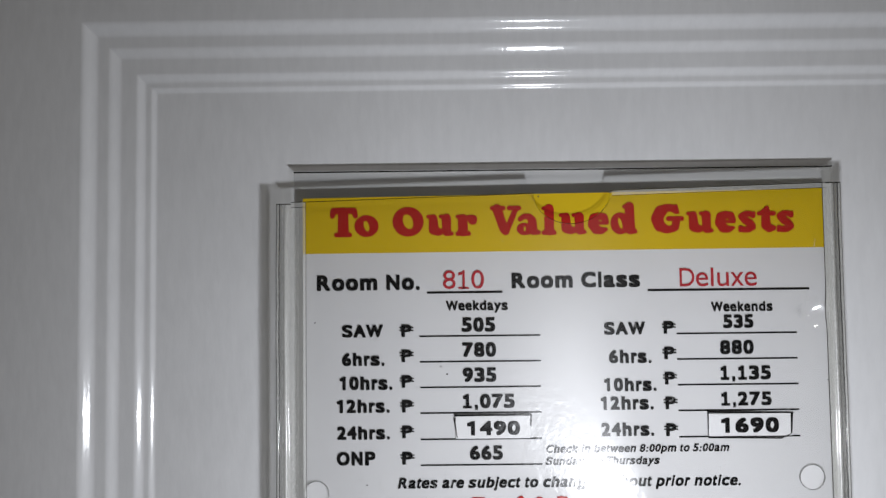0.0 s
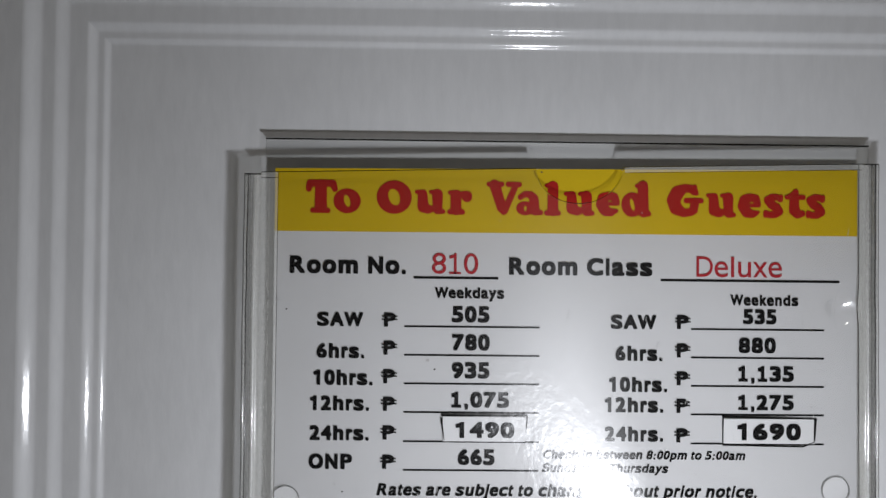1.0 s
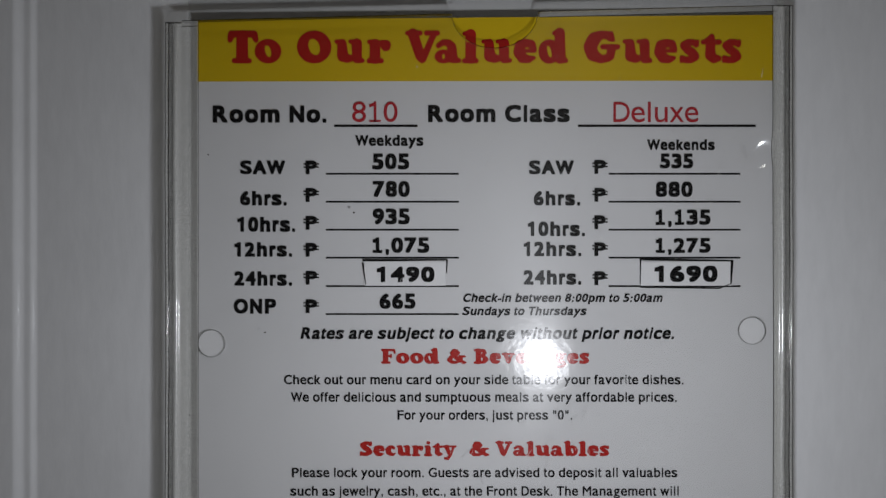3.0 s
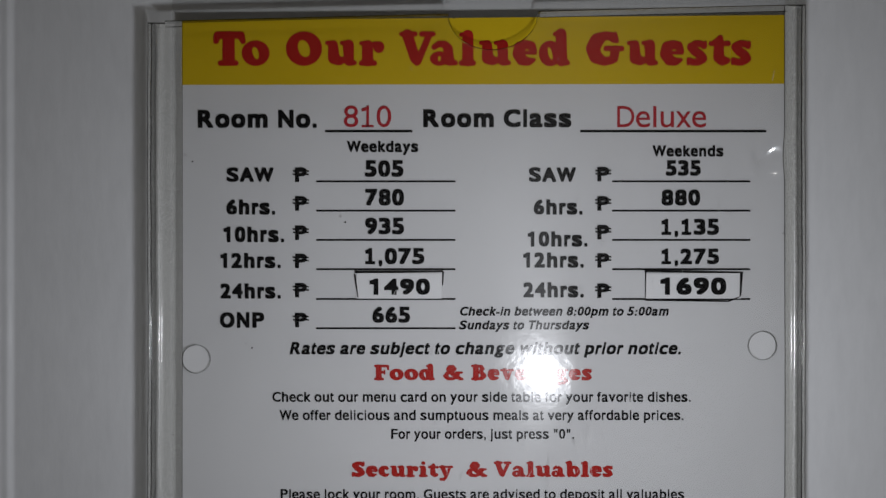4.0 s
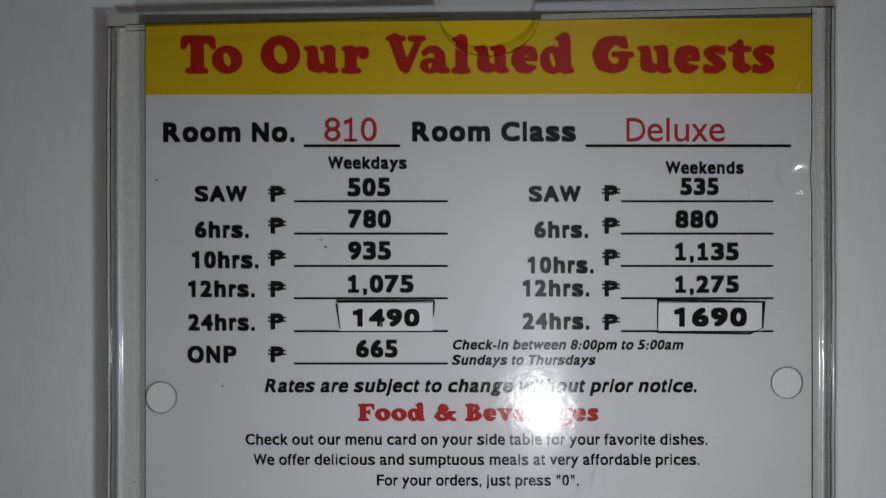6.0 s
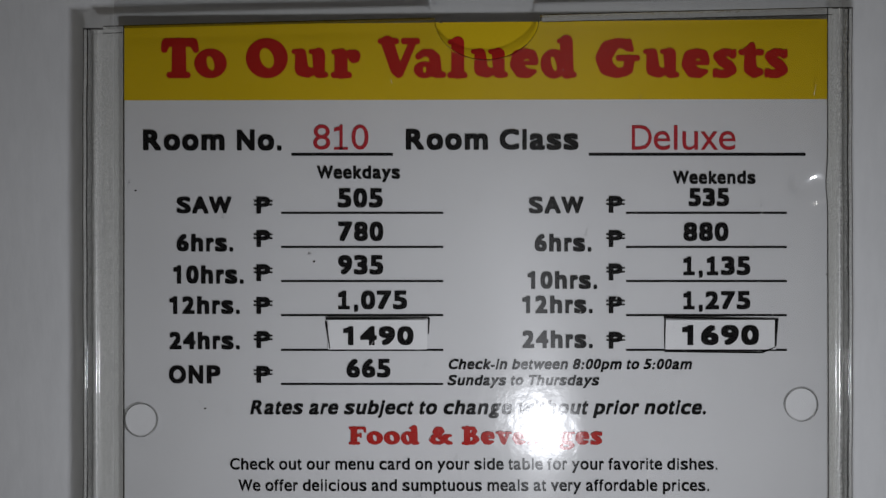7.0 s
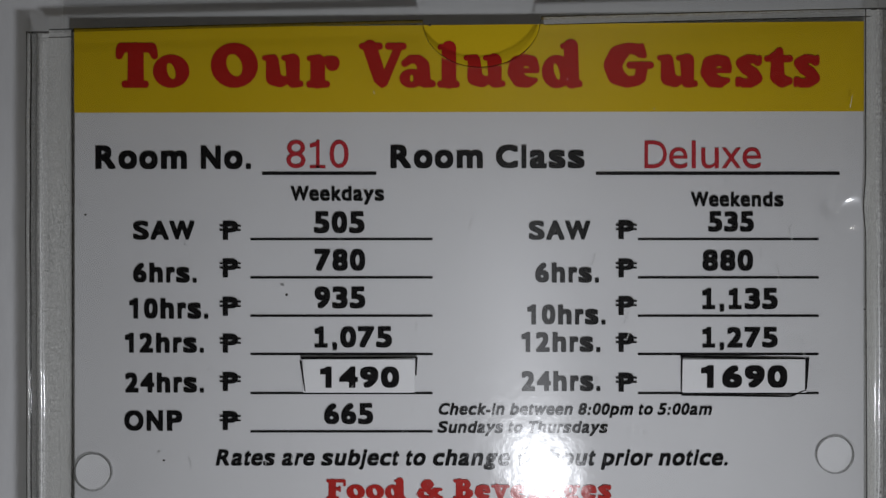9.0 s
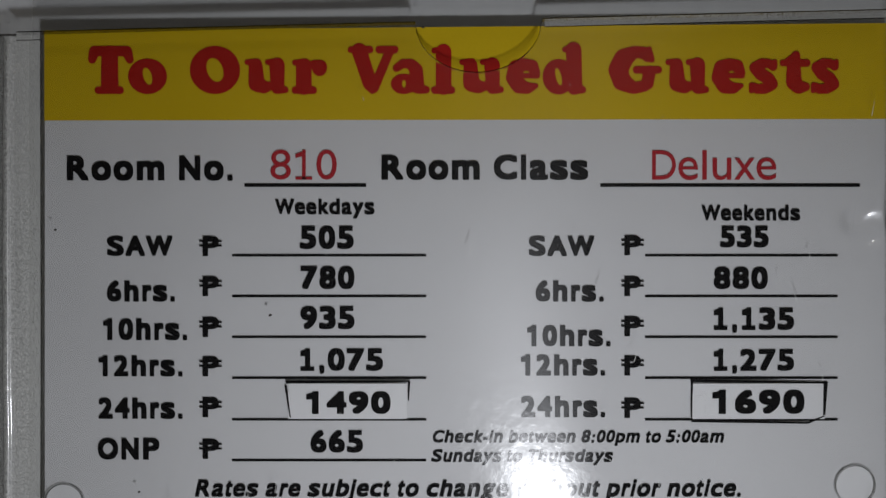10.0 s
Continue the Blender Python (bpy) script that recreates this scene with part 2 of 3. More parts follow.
def lettering(body, x0, x1, base, top, y=-0.0003, bold=0.0, lean=0.0, foot=False):
    """One line of the built-in font, fitted between x0 and x1 and from its base line to its capitals' top, each character
    in its own ink width. bold: how far the strokes are fattened, in capitals' heights, by stacking shifted copies."""
    high = pz(top) - pz(base)
    pen, spans = 0.0, []
    for ch in body:
        adv, a, b = WIDTHS[ch]
        if foot and ch == "1":
            a, b = 80.0, 480.0
        spans.append((pen + a, pen + b))
        pen += adv
    slant = lean * high
    k = (px(x1) - px(x0) - slant) / (spans[-1][1] - spans[0][0])
    r = bold * high
    shifts = [(0, 0)]
    if bold:
        shifts += [(i * r, j * r * 0.8) for i in (-1, 0, 1) for j in (-1, 0, 1) if i or j]
    bm = bmesh.new()
    low_font = font_glyph("x")[0][:, 1].max()
    for ch, (a, b) in zip(body, spans):
        if ch == " ":
            continue
        co, faces = one(foot) if ch == "1" else font_glyph(ch)
        x, z = co[:, 0], co[:, 1]
        lo, hi, dn, up = x.min(), x.max(), z.min(), z.max()
        if ch == "1":
            z = z * CAP
        elif ch.islower():
            tall = up > low_font * 1.12
            knots = [(-1.0, -1.0)] if dn > -0.05 else [(dn, -TAIL)]
            knots += [(0.0, 0.0), (low_font, LOW)] + ([(up, CAP * (0.94 if ch == "t" else 1.0))] if tall else [(low_font * 2, LOW * 2)])
            z = np.interp(z, [q[0] for q in knots], [q[1] for q in knots])
        elif ch in ",.:-\"":
            z = z * CAP / 0.729
        else:
            z = (z - dn) / (up - dn) * CAP
        left = px(x0) + (a - spans[0][0]) * k
        wide = (b - a) * k
        if bold < 0.03 and ch in "lij.,:":          # light type: stems no thicker than the other letters'
            left, wide = left + wide * 0.1, wide * 0.8
        rx = min(r, wide * 0.25)
        for n, (dx, dz) in enumerate(shifts):
            zz = r * 0.8 + dz + z / CAP * (high - 1.6 * r)
            xx = left + rx + dx * rx / max(r, 1e-9) + (x - lo) / max(hi - lo, 1e-6) * (wide - 2 * rx) + lean * zz
            vs = [bm.verts.new((p, y - 0.000004 * n, pz(base) + q)) for p, q in zip(xx, zz)]
            for f in faces:
                made = bm.faces.new([vs[i] for i in f])
                made.normal_update()
                if made.normal.y > 0:
                    made.normal_flip()
    return bm


bm = box(px(307), px(1400), 0.0, 0.0003, 1.345, pz(39))
for v in bm.verts:                         # the card is cut a little askew along its top
    if v.co.z > 1.5 and v.co.x > 0:
        v.co.z = pz(29.5)
on_card("paper", bm, PAPER)
on_card("header_band", flat([(px(307), pz(156)), (px(1400), pz(154)), (px(1400), pz(29.5)), (px(307), pz(39))], -0.00015), YELLOW, "yellow printed header band")

# rules under the entries
RULES = [(567, 725, 240, 4.4), (1029, 1366, 240, 4.4)]
RULES += [(551, 803, y, 3.2) for y in (331, 384, 437, 490, 544, 597)] + [(1087, 1337, y, 3.2) for y in (331, 384, 437, 490, 544)]
for x0, x1, y, w in RULES:
    on_card("rule_line", flat([(px(x0), pz(y + w / 2)), (px(x1), pz(y + w / 2)), (px(x1), pz(y - w / 2)), (px(x0), pz(y - w / 2))], -0.0002), BLACK)

B, I = 0.060, 0.22
LINES = [
    ("Room No.", 337, 552, 234, 202, B, 0), ("Room Class", 745, 1013, 233, 201, B, 0),
    ("Weekdays", 607, 736, 278, 258, 0.045, 0), ("Weekends", 1160, 1288, 286, 266, 0.045, 0),
    ("SAW", 389, 474, 332, 306, B, 0), ("6hrs.", 389, 477, 391, 364, B, 0), ("10hrs.", 384, 493, 441, 413, B, 0),
    ("12hrs.", 378, 487, 488, 461, B, 0), ("24hrs.", 378, 487, 543, 516, B, 0), ("ONP", 377, 457, 596, 568, B, 0),
    ("SAW", 936, 1021, 332, 306, B, 0), ("6hrs.", 945, 1033, 391, 364, B, 0), ("10hrs.", 934, 1042, 449, 422, B, 0),
    ("12hrs.", 926, 1035, 487, 460, B, 0), ("24hrs.", 926, 1035, 541, 514, B, 0),
    ("505", 639, 709, 323, 293, B, 0), ("780", 640, 710, 375, 345, B, 0), ("935", 640, 710, 427, 397, B, 0),
    ("1,075", 640, 747, 481, 452, B, 0), ("665", 653, 721, 587, 558, B, 0),
    ("535", 1184, 1247, 321, 293, B, 0), ("880", 1176, 1246, 375, 346, B, 0), ("1,135", 1176, 1280, 428, 399, B, 0), ("1,275", 1176, 1280, 481, 453, B, 0),
    ("Check-in between 8:00pm to 5:00am", 810, 1191, 574, 558, 0.04, I), ("Sundays to Thursdays", 809, 1047, 599, 583, 0.04, I),
    ("Rates are subject to change without prior notice.", 503, 1215, 644, 622, 0.045, I),
    ("Check out our menu card on your side table for your favorite dishes.", 472, 1229, 730, 712, 0.024, 0),
    ("We offer delicious and sumptuous meals at very affordable prices.", 485, 1216, 763, 745, 0.024, 0),
    ("For your orders, just press \"0\".", 687, 1018, 797, 779, 0.024, 0),
    ("Please lock your room. Guests are advised to deposit all valuables", 487, 1217, 906, 888, 0.024, 0),
    ("such as jewelry, cash, etc., at the Front Desk. The Management will", 484, 1220, 941, 923, 0.024, 0),
]
for body, x0, x1, base, top, bold, lean in LINES:
    on_card("printed_text", lettering(body, x0, x1, base, top, bold=bold, lean=lean, foot="," in body), BLACK)
for body, x0, x1, base, top in (("810", 601, 687, 233, 194), ("Deluxe", 1096, 1257, 233, 195)):
    on_card("printed_text", lettering(body, x0, x1, base, top, bold=0.0, foot=True), THIN_RED, "thin red filled-in entry")
# a line that cannot be read, as plain bars
for x0, x1 in ((486, 520), (528, 556), (566, 690), (700, 760), (770, 862), (872, 905), (914, 1030), (1040, 1120), (1130, 1215)):
    on_card("text_bar", flat([(px(x0), pz(974)), (px(x1), pz(974)), (px(x1), pz(962)), (px(x0), pz(962))], -0.0002), BLACK)

# currency signs: a bold P crossed by two strokes
for x0, ys in ((510, (319, 371, 424, 475, 528, 582)), (1057, (318, 371, 423, 474, 529))):
    for y in ys:
        bm = lettering("P", x0 + 3, x0 + 24, y + 13, y - 13, bold=B)
        for off in (-6.5, -0.5):
            flat([(px(x0 - 1), pz(y + off + 1.2)), (px(x0 + 28), pz(y + off + 1.2)), (px(x0 + 28), pz(y + off - 1.2)), (px(x0 - 1), pz(y + off - 1.2))], -0.0004, bm)
        on_card("currency_sign", bm, BLACK)

# fat round serif headings, each letter built of tapered round strokes; 100 is a capital's height.
# Stroke: points of x, height, half thickness. Ring: middle, radii, the counter's radii and lean.
GLYPHS = {}


def glyph(ch, width, strokes, ring=None):
    GLYPHS[ch] = (width, [[tuple(float(v) for v in p.split(",")) for p in st.split()] for st in strokes.split("|")] if strokes else [], ring)


glyph("T", 95, "45,18,18 45,84,17|22,8,8 66,8,8|14,89,11 80,89,11|13,86,11 9,71,8|81,86,11 86,71,8")
glyph("o", 80, "", (40, 37, 40, 37, 9, 18, -4))
glyph("O", 105, "", (52, 50, 52, 50, 17, 25, -5))
glyph("u", 92, "25,60,14 27,22,17 42,14,13 54,17,9|69,60,16 70,14,14|8,66,6 28,66,8|50,66,6 70,66,8|72,8,8 86,9,7")
glyph("r", 74, "26,58,16 26,14,16|8,65,6 30,66,8|9,8,8 45,8,8|34,56,8 48,62,9 59,56,15 58,52,15")
glyph("V", 106, "25,90,16 47,22,15 52,6,6|88,90,9 55,12,10|8,92,7 46,92,8|66,92,8 98,92,8")
glyph("a", 79, "12,54,8 26,64,9 42,62,11 52,50,14 54,16,15|56,10,10 72,9,8", (27, 21, 27, 21, 4, 8, 0))
glyph("l", 51, "27,88,16 27,14,16|8,90,6 26,93,7|9,8,8 43,8,8")
glyph("e", 72, "18,38,5 64,38,6|61,44,10 54,58,13 38,62,12 21,54,16 17,34,17 27,17,16 44,12,12 62,17,5")
glyph("d", 90, "64,92,16 66,14,16|46,92,6 66,95,7|66,9,9 82,9,8", (33, 36, 33, 37, 6, 18, -4))
glyph("G", 110, "80,74,8 74,85,13 54,88,12 32,74,20 20,50,20 28,26,19 52,12,12 74,17,12|84,94,5 88,72,7|58,50,8 102,50,8|84,46,13 80,22,13")
glyph("s", 61, "50,57,9 42,64,9 28,63,11 15,54,13 24,42,13 40,32,13 46,21,14 34,11,11 18,10,10 10,16,8|54,67,5 53,56,6|6,6,5 7,18,6")
glyph("S", 82, "66,78,11 56,88,11 36,87,13 21,74,18 32,58,17 54,44,17 62,28,18 46,14,14 24,13,12 14,22,10|72,94,6 71,76,7|8,7,6 9,26,7")
glyph("t", 62, "34,80,9 30,58,14 30,24,16 40,14,14 54,15,9|8,64,7 56,64,8|12,66,5 36,84,5")
glyph("F", 84, "26,86,16 26,14,16|8,8,8 48,8,8|8,92,8 76,92,8|77,92,7 79,72,6|30,52,8 56,52,8|58,62,5 58,42,5")
glyph("B", 90, "26,88,16 26,12,16|6,8,8 40,8,8|6,92,8 40,92,8|36,92,8 58,88,11 63,74,14 55,58,10 36,54,8|36,52,8 62,48,10 71,30,17 60,13,12 36,8,8")
glyph("v", 80, "24,64,14 38,16,12 41,6,6|62,64,8 43,12,9|6,66,7 42,66,7|50,66,7 74,66,7")
glyph("g", 76, "56,66,6 70,66,7|18,20,8 30,13,9 56,10,12 65,-3,11 50,-18,8 24,-20,8 9,-10,8 15,4,6", (33, 47, 30, 26, 6, 13, 0))
glyph("c", 66, "52,55,10 43,63,10 28,60,13 18,44,18 20,27,17 34,13,12 50,12,9 60,19,5")
glyph("i", 50, "26,58,16 26,14,16|8,66,6 26,66,8|8,8,8 44,8,8|26,91,11 27,91,11")
glyph("y", 82, "22,64,14 40,16,11|66,64,8 44,4,9 30,-16,9 14,-14,9|6,66,7 42,66,7|54,66,7 78,66,7")
glyph("b", 86, "24,90,16 24,14,14|6,92,6 24,94,7", (52, 36, 34, 37, 6, 18, -4))

glyph("&", 104, "30,72,12 38,89,10 52,88,10 60,74,11 50,58,10 30,72,11|30,68,12 54,38,13 88,10,11|50,58,9 22,44,11 16,26,14 28,11,11 50,9,9 70,20,10 82,46,8|70,50,7 96,50,7|84,8,8 98,9,8")


def hull(points):
    points = sorted(set(points))

    def half(pts):
        out = []
        for p in pts:
            while len(out) > 1 and (out[-1][0] - out[-2][0]) * (p[1] - out[-2][1]) <= (out[-1][1] - out[-2][1]) * (p[0] - out[-2][0]):
                out.pop()
            out.append(p)
        return out[:-1]
    return half(points) + half(points[::-1])


def heading(word, spans, base, top):
    """A word set letter by letter, each within its own span."""
    bm = bmesh.new()
    k = 0
    for ch, (x0, x1) in zip(word, spans):
        width, strokes, ring = GLYPHS[ch]

        def at(gx, gz):
            return px(x0 + gx * (x1 - x0) / width), pz(base - gz * (base - top) / 100)

        if ring:
            cx, cz, rx, rz, ix, iz, lean = ring
            loops = []
            for ax, az, tilt in ((rx, rz, 0), (ix, iz, lean)):
                loop = []
                for i in range(28):
                    a = 2 * math.pi * i / 28
                    loop.append(at(cx + ax * math.cos(a) + tilt * math.sin(a), cz + az * math.sin(a)))
                loops.append([bm.verts.new((x, -0.0003, z)) for x, z in loop])
            for i in range(28):
                bm.faces.new((loops[0][i], loops[0][(i + 1) % 28], loops[1][(i + 1) % 28], loops[1][i]))
        for st in strokes:
            for (ax, az, ar), (bx, bz, br) in zip(st, st[1:]):
                dots = [(x + r * math.cos(i * math.pi / 7), z + r * math.sin(i * math.pi / 7)) for x, z, r in ((ax, az, ar), (bx, bz, br)) for i in range(14)]
                k += 1
                flat([at(*p) for p in hull(dots)], -0.00032 - 0.0000025 * k, bm)
    bmesh.ops.recalc_face_normals(bm, faces=bm.faces)
    return bm


def spread(word, x0, x1):
    """Spans for a word's letters by their own widths, with a little air between them."""
    total = sum(GLYPHS[c][0] + 3 for c in word) - 3
    spans, x = [], x0
    for c in word:
        w = GLYPHS[c][0] * (x1 - x0) / total
        spans.append((x, x + w))
        x += w + 3 * (x1 - x0) / total
    return spans


def spans_of(*edges):
    return [(824.6 + (a - 784) * 0.7345, 824.6 + (b - 784) * 0.7345) for a, b in zip(edges[::2], edges[1::2])]


for word, spans in (("To", spans_of(157, 239, 228, 297)), ("Our", spans_of(337, 427, 432, 511, 516, 580)),
                    ("Valued", spans_of(615, 706, 692, 760, 762, 806, 811, 891, 895, 957, 960, 1037)),
                    ("Guests", spans_of(1076, 1171, 1175, 1253, 1258, 1319, 1323, 1376, 1377, 1431, 1432, 1484))):
    on_card("heading_text", heading(word, spans, 122.0, 59.5), RED, "fat red round-serif lettering")
for word, x0, x1, base, top in (("Food", 656, 766, 691, 663), ("Beverages", 832, 1050, 691, 663), ("Security", 615, 798, 866, 838), ("Valuables", 872, 1088, 866, 838)):
    on_card("subheading_text", heading(word, spread(word, x0, x1), base, top), RED, "fat red round-serif lettering")
for x0, x1, base, top in ((780, 817, 691, 663), (822, 860, 866, 838)):
    on_card("subheading_text", heading("&", [(x0, x1)], base, top), RED, "fat red round-serif lettering")

# pasted-over prices with dark, broken cut edges
for body, x0, x1, sides, tx0, tx1, base, top in (
        ("1490", 621, 781, ((621, 499, 627, 541), (621, 495, 781, 494), (781, 494, 780, 519)), 648, 757, 536, 507),
        ("1690", 1145, 1322, ((1147, 492, 1146, 541), (1145, 493, 1322, 496), (1320, 495, 1318, 538), (1146, 545, 1296, 548), (1296, 548, 1318, 539)), 1173, 1292, 536, 505)):
    st = on_card("price_sticker", box(px(x0 + 3), px(x1 - 3), -0.0005, -0.0003, pz(543), pz(497), 0.00005), STICKER, "small pasted paper label with a corrected price")
    on_card("printed_text", lettering(body, tx0, tx1, base, top, y=-0.0007, bold=0.075), BLACK, parent=st)
    for i, (ax, ay, bx, by) in enumerate(sides):
        a, b = Vector((px(ax), pz(ay))), Vector((px(bx), pz(by)))
        n = Vector((a.y - b.y, b.x - a.x)).normalized() * (2.8 if len(sides) == 5 and i == 2 else 1.4 + 0.6 * (i % 2)) * U
        on_card("cut_edge", flat([(a - n)[:], (b - n * 0.5)[:], (b + n * 0.5)[:], (a + n)[:]], -0.00055 - 0.00001 * i), BLACK, parent=st)

# ---- the clear holder: bent front cover, back plate, pads ----
holder = new("acrylic_holder")
holder.location = (0, 0, 1.335)
tagged(holder, "clear scuffed acrylic sign holder with a thumb notch", "sign holder")
HOLD_INV = Matrix.Translation((0, 0, -1.335))
XL, XR, ZB = -0.0765, 0.0728, 1.338       # flat part of the cover, between the bends
FRONT, BACK = -0.0042, -0.0022            # its faces


def top_edge(x):
    z = 1.5530 + (x - XL) * 0.026
    c, r = 0.0022, 0.0108
    if abs(x - c) < r:
        z -= 0.82 * math.sqrt(r * r - (x - c) ** 2)
    return z


def glint_warp(x, z):
    """A dent and a bow added to steer the torch's glints, and a slight wave."""
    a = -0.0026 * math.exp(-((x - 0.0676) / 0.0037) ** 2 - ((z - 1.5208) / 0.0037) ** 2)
    a += 0.0056 * math.exp(-((x - 0.0200) / 0.031) ** 2 - ((z - 1.4640) / 0.031) ** 2)      # bow made up to hold the torch's glare in place
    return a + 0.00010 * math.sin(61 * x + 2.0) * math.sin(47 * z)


def cover():
    bm = bmesh.new()
    xs = sorted(set(np.round(np.concatenate([np.linspace(XL, XR, 110), np.linspace(0.060, XR, 40), [XL + 0.0022, XL + 0.0041, XL + 0.00425, XR - 0.0010, XR - 0.0008], np.linspace(-0.0090, 0.0134, 60)]), 6)))
    ts = np.concatenate([np.linspace(0, 0.70, 45, endpoint=False), np.linspace(0.70, 0.9925, 105), [0.9933, 0.9955, 0.9991, 1.0]])
    grid = [[bm.verts.new((x, FRONT - glint_warp(x, ZB + t * (top_edge(x) - ZB)), ZB + t * (top_edge(x) - ZB))) for t in ts] for x in xs]
    for a, b in zip(grid, grid[1:]):
        for j in range(len(ts) - 1):
            f = bm.faces.new((a[j], b[j], b[j + 1], a[j + 1]))
            f.smooth = True
            mid = (a[0].co.x + b[0].co.x) / 2
            notch = abs(mid - 0.0022) < 0.0112
            if j == len(ts) - 2 or XL + 0.0041 < mid < XL + 0.00425 or XR - 0.0010 < mid < XR - 0.0008:
                f.material_index = 1       # cut top edge; folds beside the card carry painted-in dark edge shade
            # Dark and pale rows painted in where the thick edge would refract.
            elif j >= len(ts) - 5 and not notch and (mid < XL + 0.0041 or mid > 0.0134):
                f.material_index = 1 if j == len(ts) - 5 else 3
            else:
                f.material_index = 2 if mid < XL + 0.0022 else 3 if mid < XL + 0.0041 or mid > XR - 0.0008 else 0
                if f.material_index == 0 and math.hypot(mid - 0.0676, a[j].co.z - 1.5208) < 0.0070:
                    f.material_index = 4   # glossier here to sharpen the added corner glint
    # the cut edge along the top
    for a, b, x0, x1 in zip(grid, grid[1:], xs, xs[1:]):
        p, q = bm.verts.new((x1, BACK, top_edge(x1))), bm.verts.new((x0, BACK, top_edge(x0)))
        f = bm.faces.new((a[-1], b[-1], p, q))
        f.material_index = 0 if abs((x0 + x1) / 2 - 0.0022) < 0.0108 else 1
    return bm


def on_holder(name, bm, mat, label="", smooth=False):
    bm.transform(HOLD_INV)
    return part(name, bm, mat, holder, label, smooth)


on_holder("front_cover", cover(), [CLEAR, EDGE, LIT_SCUFF, LIT_MARGIN, GLOSSY], "clear scuffed front cover with a thumb notch")


def scratches():
    """Short upright wiping marks with glints painted pale, thickest around the torch's glare."""
    bm = bmesh.new()
    rnd = random.Random(23)
    for i in range(170):
        x, z = rnd.gauss(0.012, 0.032), rnd.gauss(1.462, 0.034)
        if not (-0.070 < x < 0.070 and 1.345 < z < 1.545):
            continue
        length, wide, lean = rnd.choice((0.0004, 0.0007, 0.0012, 0.0024)), rnd.uniform(0.00004, 0.00009), rnd.gauss(0.12, 0.25)
        ends = [(x - wide, z), (x + wide, z), (x + wide * 0.4 + lean * length, z + length), (x - wide * 0.4 + lean * length, z + length)]
        bm.faces.new([bm.verts.new((u, FRONT - glint_warp(u, w) - 0.00006, w)) for u, w in ends])
    bmesh.ops.recalc_face_normals(bm, faces=bm.faces)
    return bm


tagged(on_holder("scratches", scratches(), clear_sheet("painted_scratch_glint", (0.95, 0.95, 0.95), 6.0, 0.3, 0.5, 0.5, haze=0.85, grain=0.4), "fine wiping marks with painted glints"), kind="stuff")


def side(sign, x_out, ztop):
    """One folded side of the cover, from its outer edge inwards: a thin dark edge, a narrow rim, a darker fold, a round bead
    and a dull strip that runs into the cover; a wall goes back from the edge towards the door."""
    # Strip tints paint in the bright and dark lines of refracted light.
    line = []                              # distance in from the outer edge, height above the cover's face, material

    def arch(start, width, height, n, mat):
        for i in range(1, n + 1):
            a = math.pi * i / n
            line.append((start + width * (1 - math.cos(a)) / 2, height * math.sin(a), mat))

    line.append((0.0, 0.0, 1))
    line.append((0.00018, 0.0, 1))
    arch(0.00018, 0.00060, 0.00030, 8, 0)
    line.append((0.00100, -0.0001, 1))
    line.append((0.00210, -0.0001, 5))
    arch(0.00210, 0.00105, 0.00042, 12, 3)
    line.append((0.00425, 0.0, 4))
    bm = bmesh.new()
    zs = np.append(np.linspace(ZB, ztop - 0.0004, 70), ztop)
    rows = []
    for z in zs:
        wob = 0.00008 * math.sin(70 * z + sign) + 0.00004 * math.sin(310 * z)
        close = min(1.0, (ztop - z) / 0.0015)
        rows.append([bm.verts.new((x_out - sign * (u + wob), FRONT - h * close, z)) for u, h, m in line])
    for a, b in zip(rows, rows[1:]):
        for i in range(len(line) - 1):
            f = bm.faces.new((a[i], a[i + 1], b[i + 1], b[i]))
            f.material_index, f.smooth = (1 if b is rows[-1] else line[i + 1][2]), True
    # wall towards the door
    x = x_out - sign * 0.0003
    box(min(x, x - sign * 0.0008), max(x, x - sign * 0.0008), FRONT + 0.0004, -0.0018, ZB, ztop, bm=bm)
    for f in bm.faces:
        if len(f.verts) == 4 and min(v.co.y for v in f.verts) > FRONT + 0.0002 or max(v.co.y for v in f.verts) > FRONT + 0.0019:
            f.material_index = 2
    bmesh.ops.recalc_face_normals(bm, faces=bm.faces)
    return bm


on_holder("side_rim", side(-1, -0.0807, 1.5526), [RIM, EDGE, SIDE, BEAD, LIT_SCUFF, FOLD], "folded clear side with painted bright and dark streaks")
on_holder("side_rim", side(1, 0.0770, 1.5569), [RIM, EDGE, SIDE, BEAD, LIT_MARGIN, FOLD], "folded clear side with painted bright and dark streaks")
bm = box(-0.0768, 0.0776, 0.0012, 0.0032, 1.338, 1.5622)
for f in bm.faces:
    f.material_index = 1 if f.normal.z > 0.5 else 0
for x0, x1, z0, z1 in ((-0.0768, 0.0776, 1.56195, 1.5623),):
    made = set(bm.faces)
    box(x0, x1, 0.0009, 0.00118, z0, z1, bm=bm)
    for f in bm.faces:
        if f not in made:
            f.material_index = 1
on_holder("back_plate", bm, [clear_sheet("clear_back_plate", (0.93, 0.93, 0.925), 0.6, 0.08, 0.3, 0.4), EDGE], "clear back plate standing above the cover")

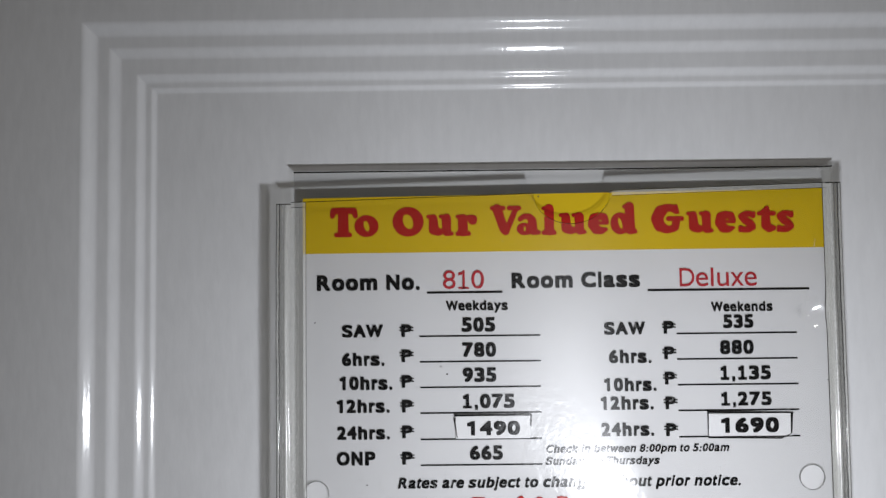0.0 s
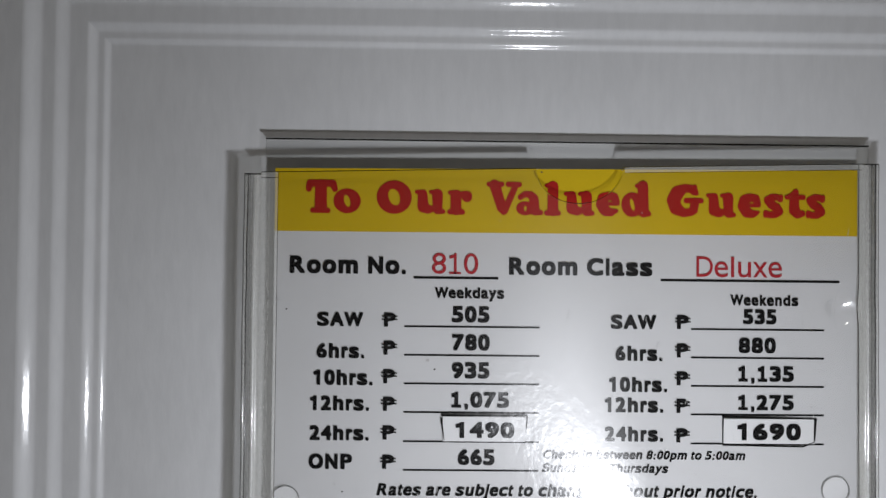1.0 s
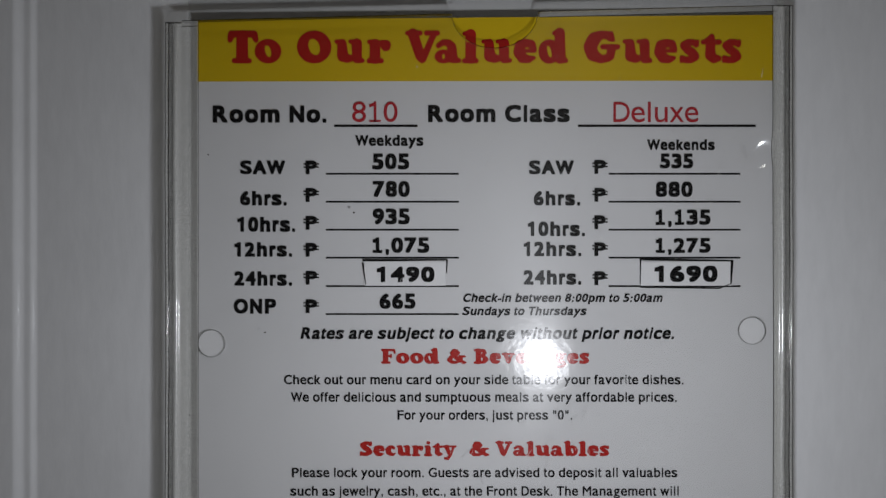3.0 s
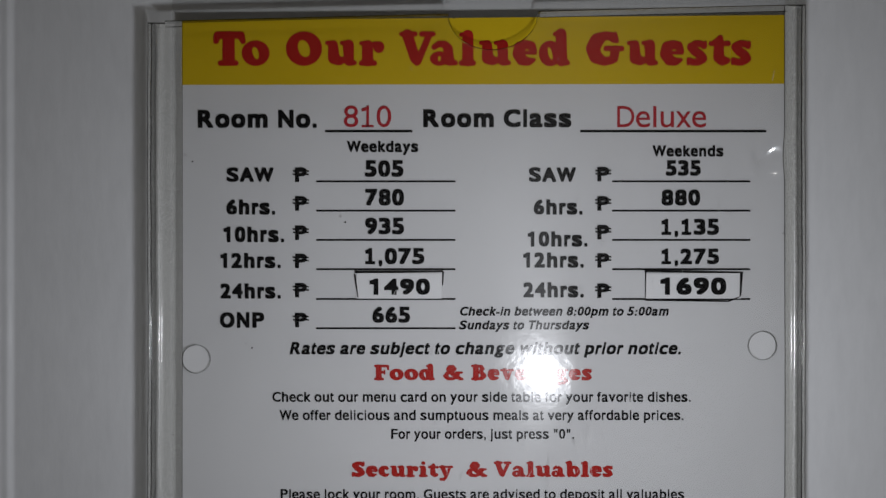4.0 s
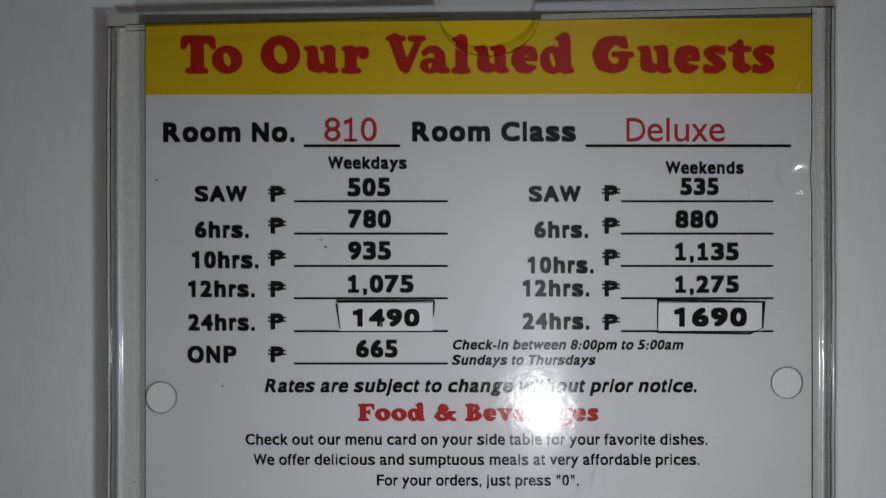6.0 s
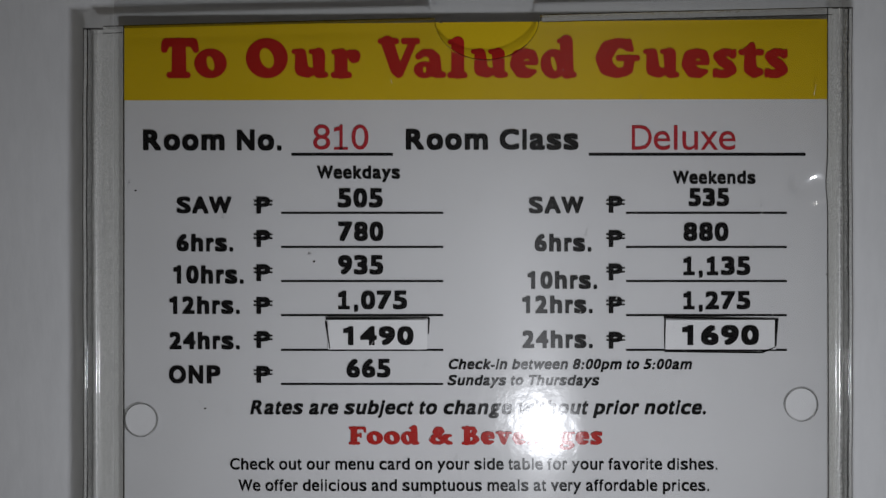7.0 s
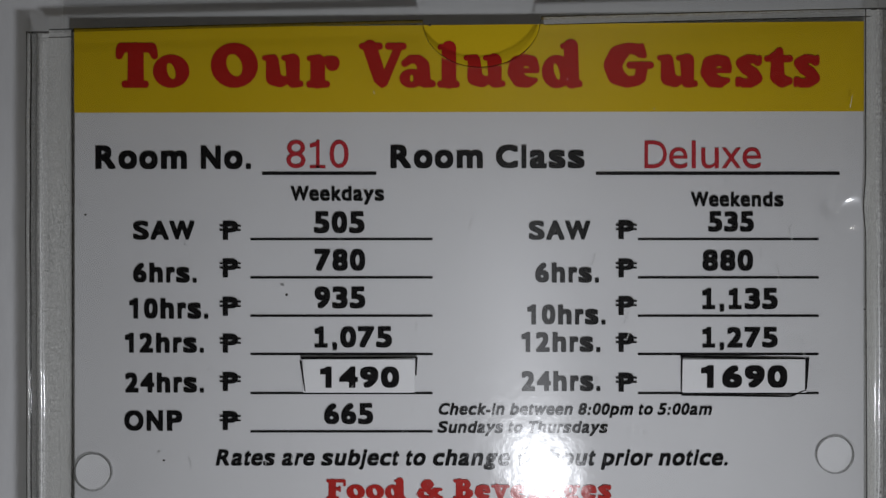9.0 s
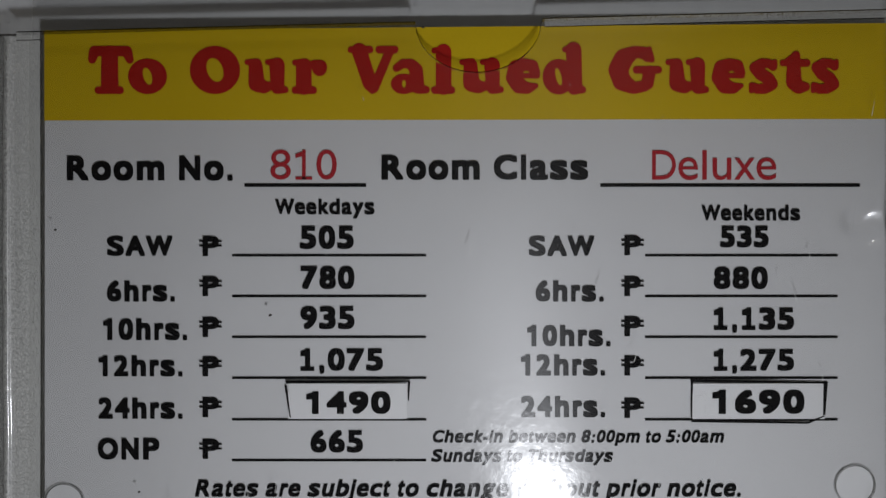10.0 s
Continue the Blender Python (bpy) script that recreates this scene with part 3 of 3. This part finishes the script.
# round clear spacers between the cover and the card
for cx, cy in ((335, 652), (1357, 628)):
    bm = bmesh.new()
    rim = [[bm.verts.new((px(cx) + r * U * math.cos(k * math.pi / 24), y, pz(cy) + r * U * math.sin(k * math.pi / 24))) for k in range(48)]
           for r, y in ((26.0, -0.0003), (26.0, -0.0010), (25.0, -0.0010), (24.9, -0.0004))]
    for a, b in zip(rim, rim[1:]):
        for k in range(48):
            bm.faces.new((a[k], a[(k + 1) % 48], b[(k + 1) % 48], b[k]))
    disc = bm.faces.new(rim[-1])
    disc.material_index = 1
    bmesh.ops.recalc_face_normals(bm, faces=bm.faces)
    on_holder("round_spacer", bm, [SIDE, STICKER], "small round clear spacer")
for zc in (1.40, 1.52):
    for xc in (-0.05, 0.05):
        on_holder("mounting_tape", box(xc - 0.010, xc + 0.010, 0.0032, PANEL_Y - 0.0001, zc - 0.006, zc + 0.006, 0.0004), PAD, "white foam mounting tape")

# ---- specks of dirt on the cover and on the paint ----
def speck(parent, inv, x, y, z, r):
    bm = bmesh.new()
    bmesh.ops.create_icosphere(bm, subdivisions=1, radius=1.0)
    bm.transform(inv @ Matrix.Translation((x, y, z)) @ Matrix.Diagonal((r, r * 0.3, r * 0.8, 1)))
    part("speck", bm, DIRT, parent, "dark speck of dirt")


for x, y, r in ((326, 295, 2.0), (603, 405, 2.4), (434, 633, 2.0), (291, 790, 2.0), (1398, 425, 1.6), (800, 34, 2.2)):
    speck(holder, HOLD_INV, -0.0094 + (px(x) + 0.0094) * 0.975, FRONT, 1.5 + (pz(y) - 1.5) * 0.975, r * U)
for x, z, r in ((-0.056, 1.5895, 0.0004), (0.020, 1.622, 0.0003), (-0.066, 1.604, 0.0003)):
    speck(door, Matrix.Identity(4), x, PANEL_Y if z < 1.59 else PANEL_Y - 0.004, z, r)

# ---- unseen fill lamp added on the ceiling, behind the camera ----
unseen_fill_lamp = new("unseen_fill_lamp")
unseen_fill_lamp.location = (0.35, -1.25, 2.5)
tagged(unseen_fill_lamp, "unseen added fill lamp, round and white with a flat opal shade", "ceiling lamp")
bm = bmesh.new()
bmesh.ops.create_cone(bm, cap_ends=True, segments=40, radius1=0.15, radius2=0.13, depth=0.03)
bm.transform(Matrix.Translation((0, 0, -0.016)))
part("base_plate", bm, PAD, unseen_fill_lamp)
bm = bmesh.new()
bmesh.ops.create_cone(bm, cap_ends=True, segments=40, radius1=0.12, radius2=0.135, depth=0.03)
bm.transform(Matrix.Translation((0, 0, -0.047)))
OPAL, opal_nodes, opal = material("glowing_opal")
opal.inputs["Base Color"].default_value = (0.8, 0.78, 0.74, 1)
opal.inputs["Emission Color"].default_value = (1.0, 0.965, 0.91, 1)
opal.inputs["Emission Strength"].default_value = 1.5
part("shade", bm, OPAL, unseen_fill_lamp, "glowing opal shade")
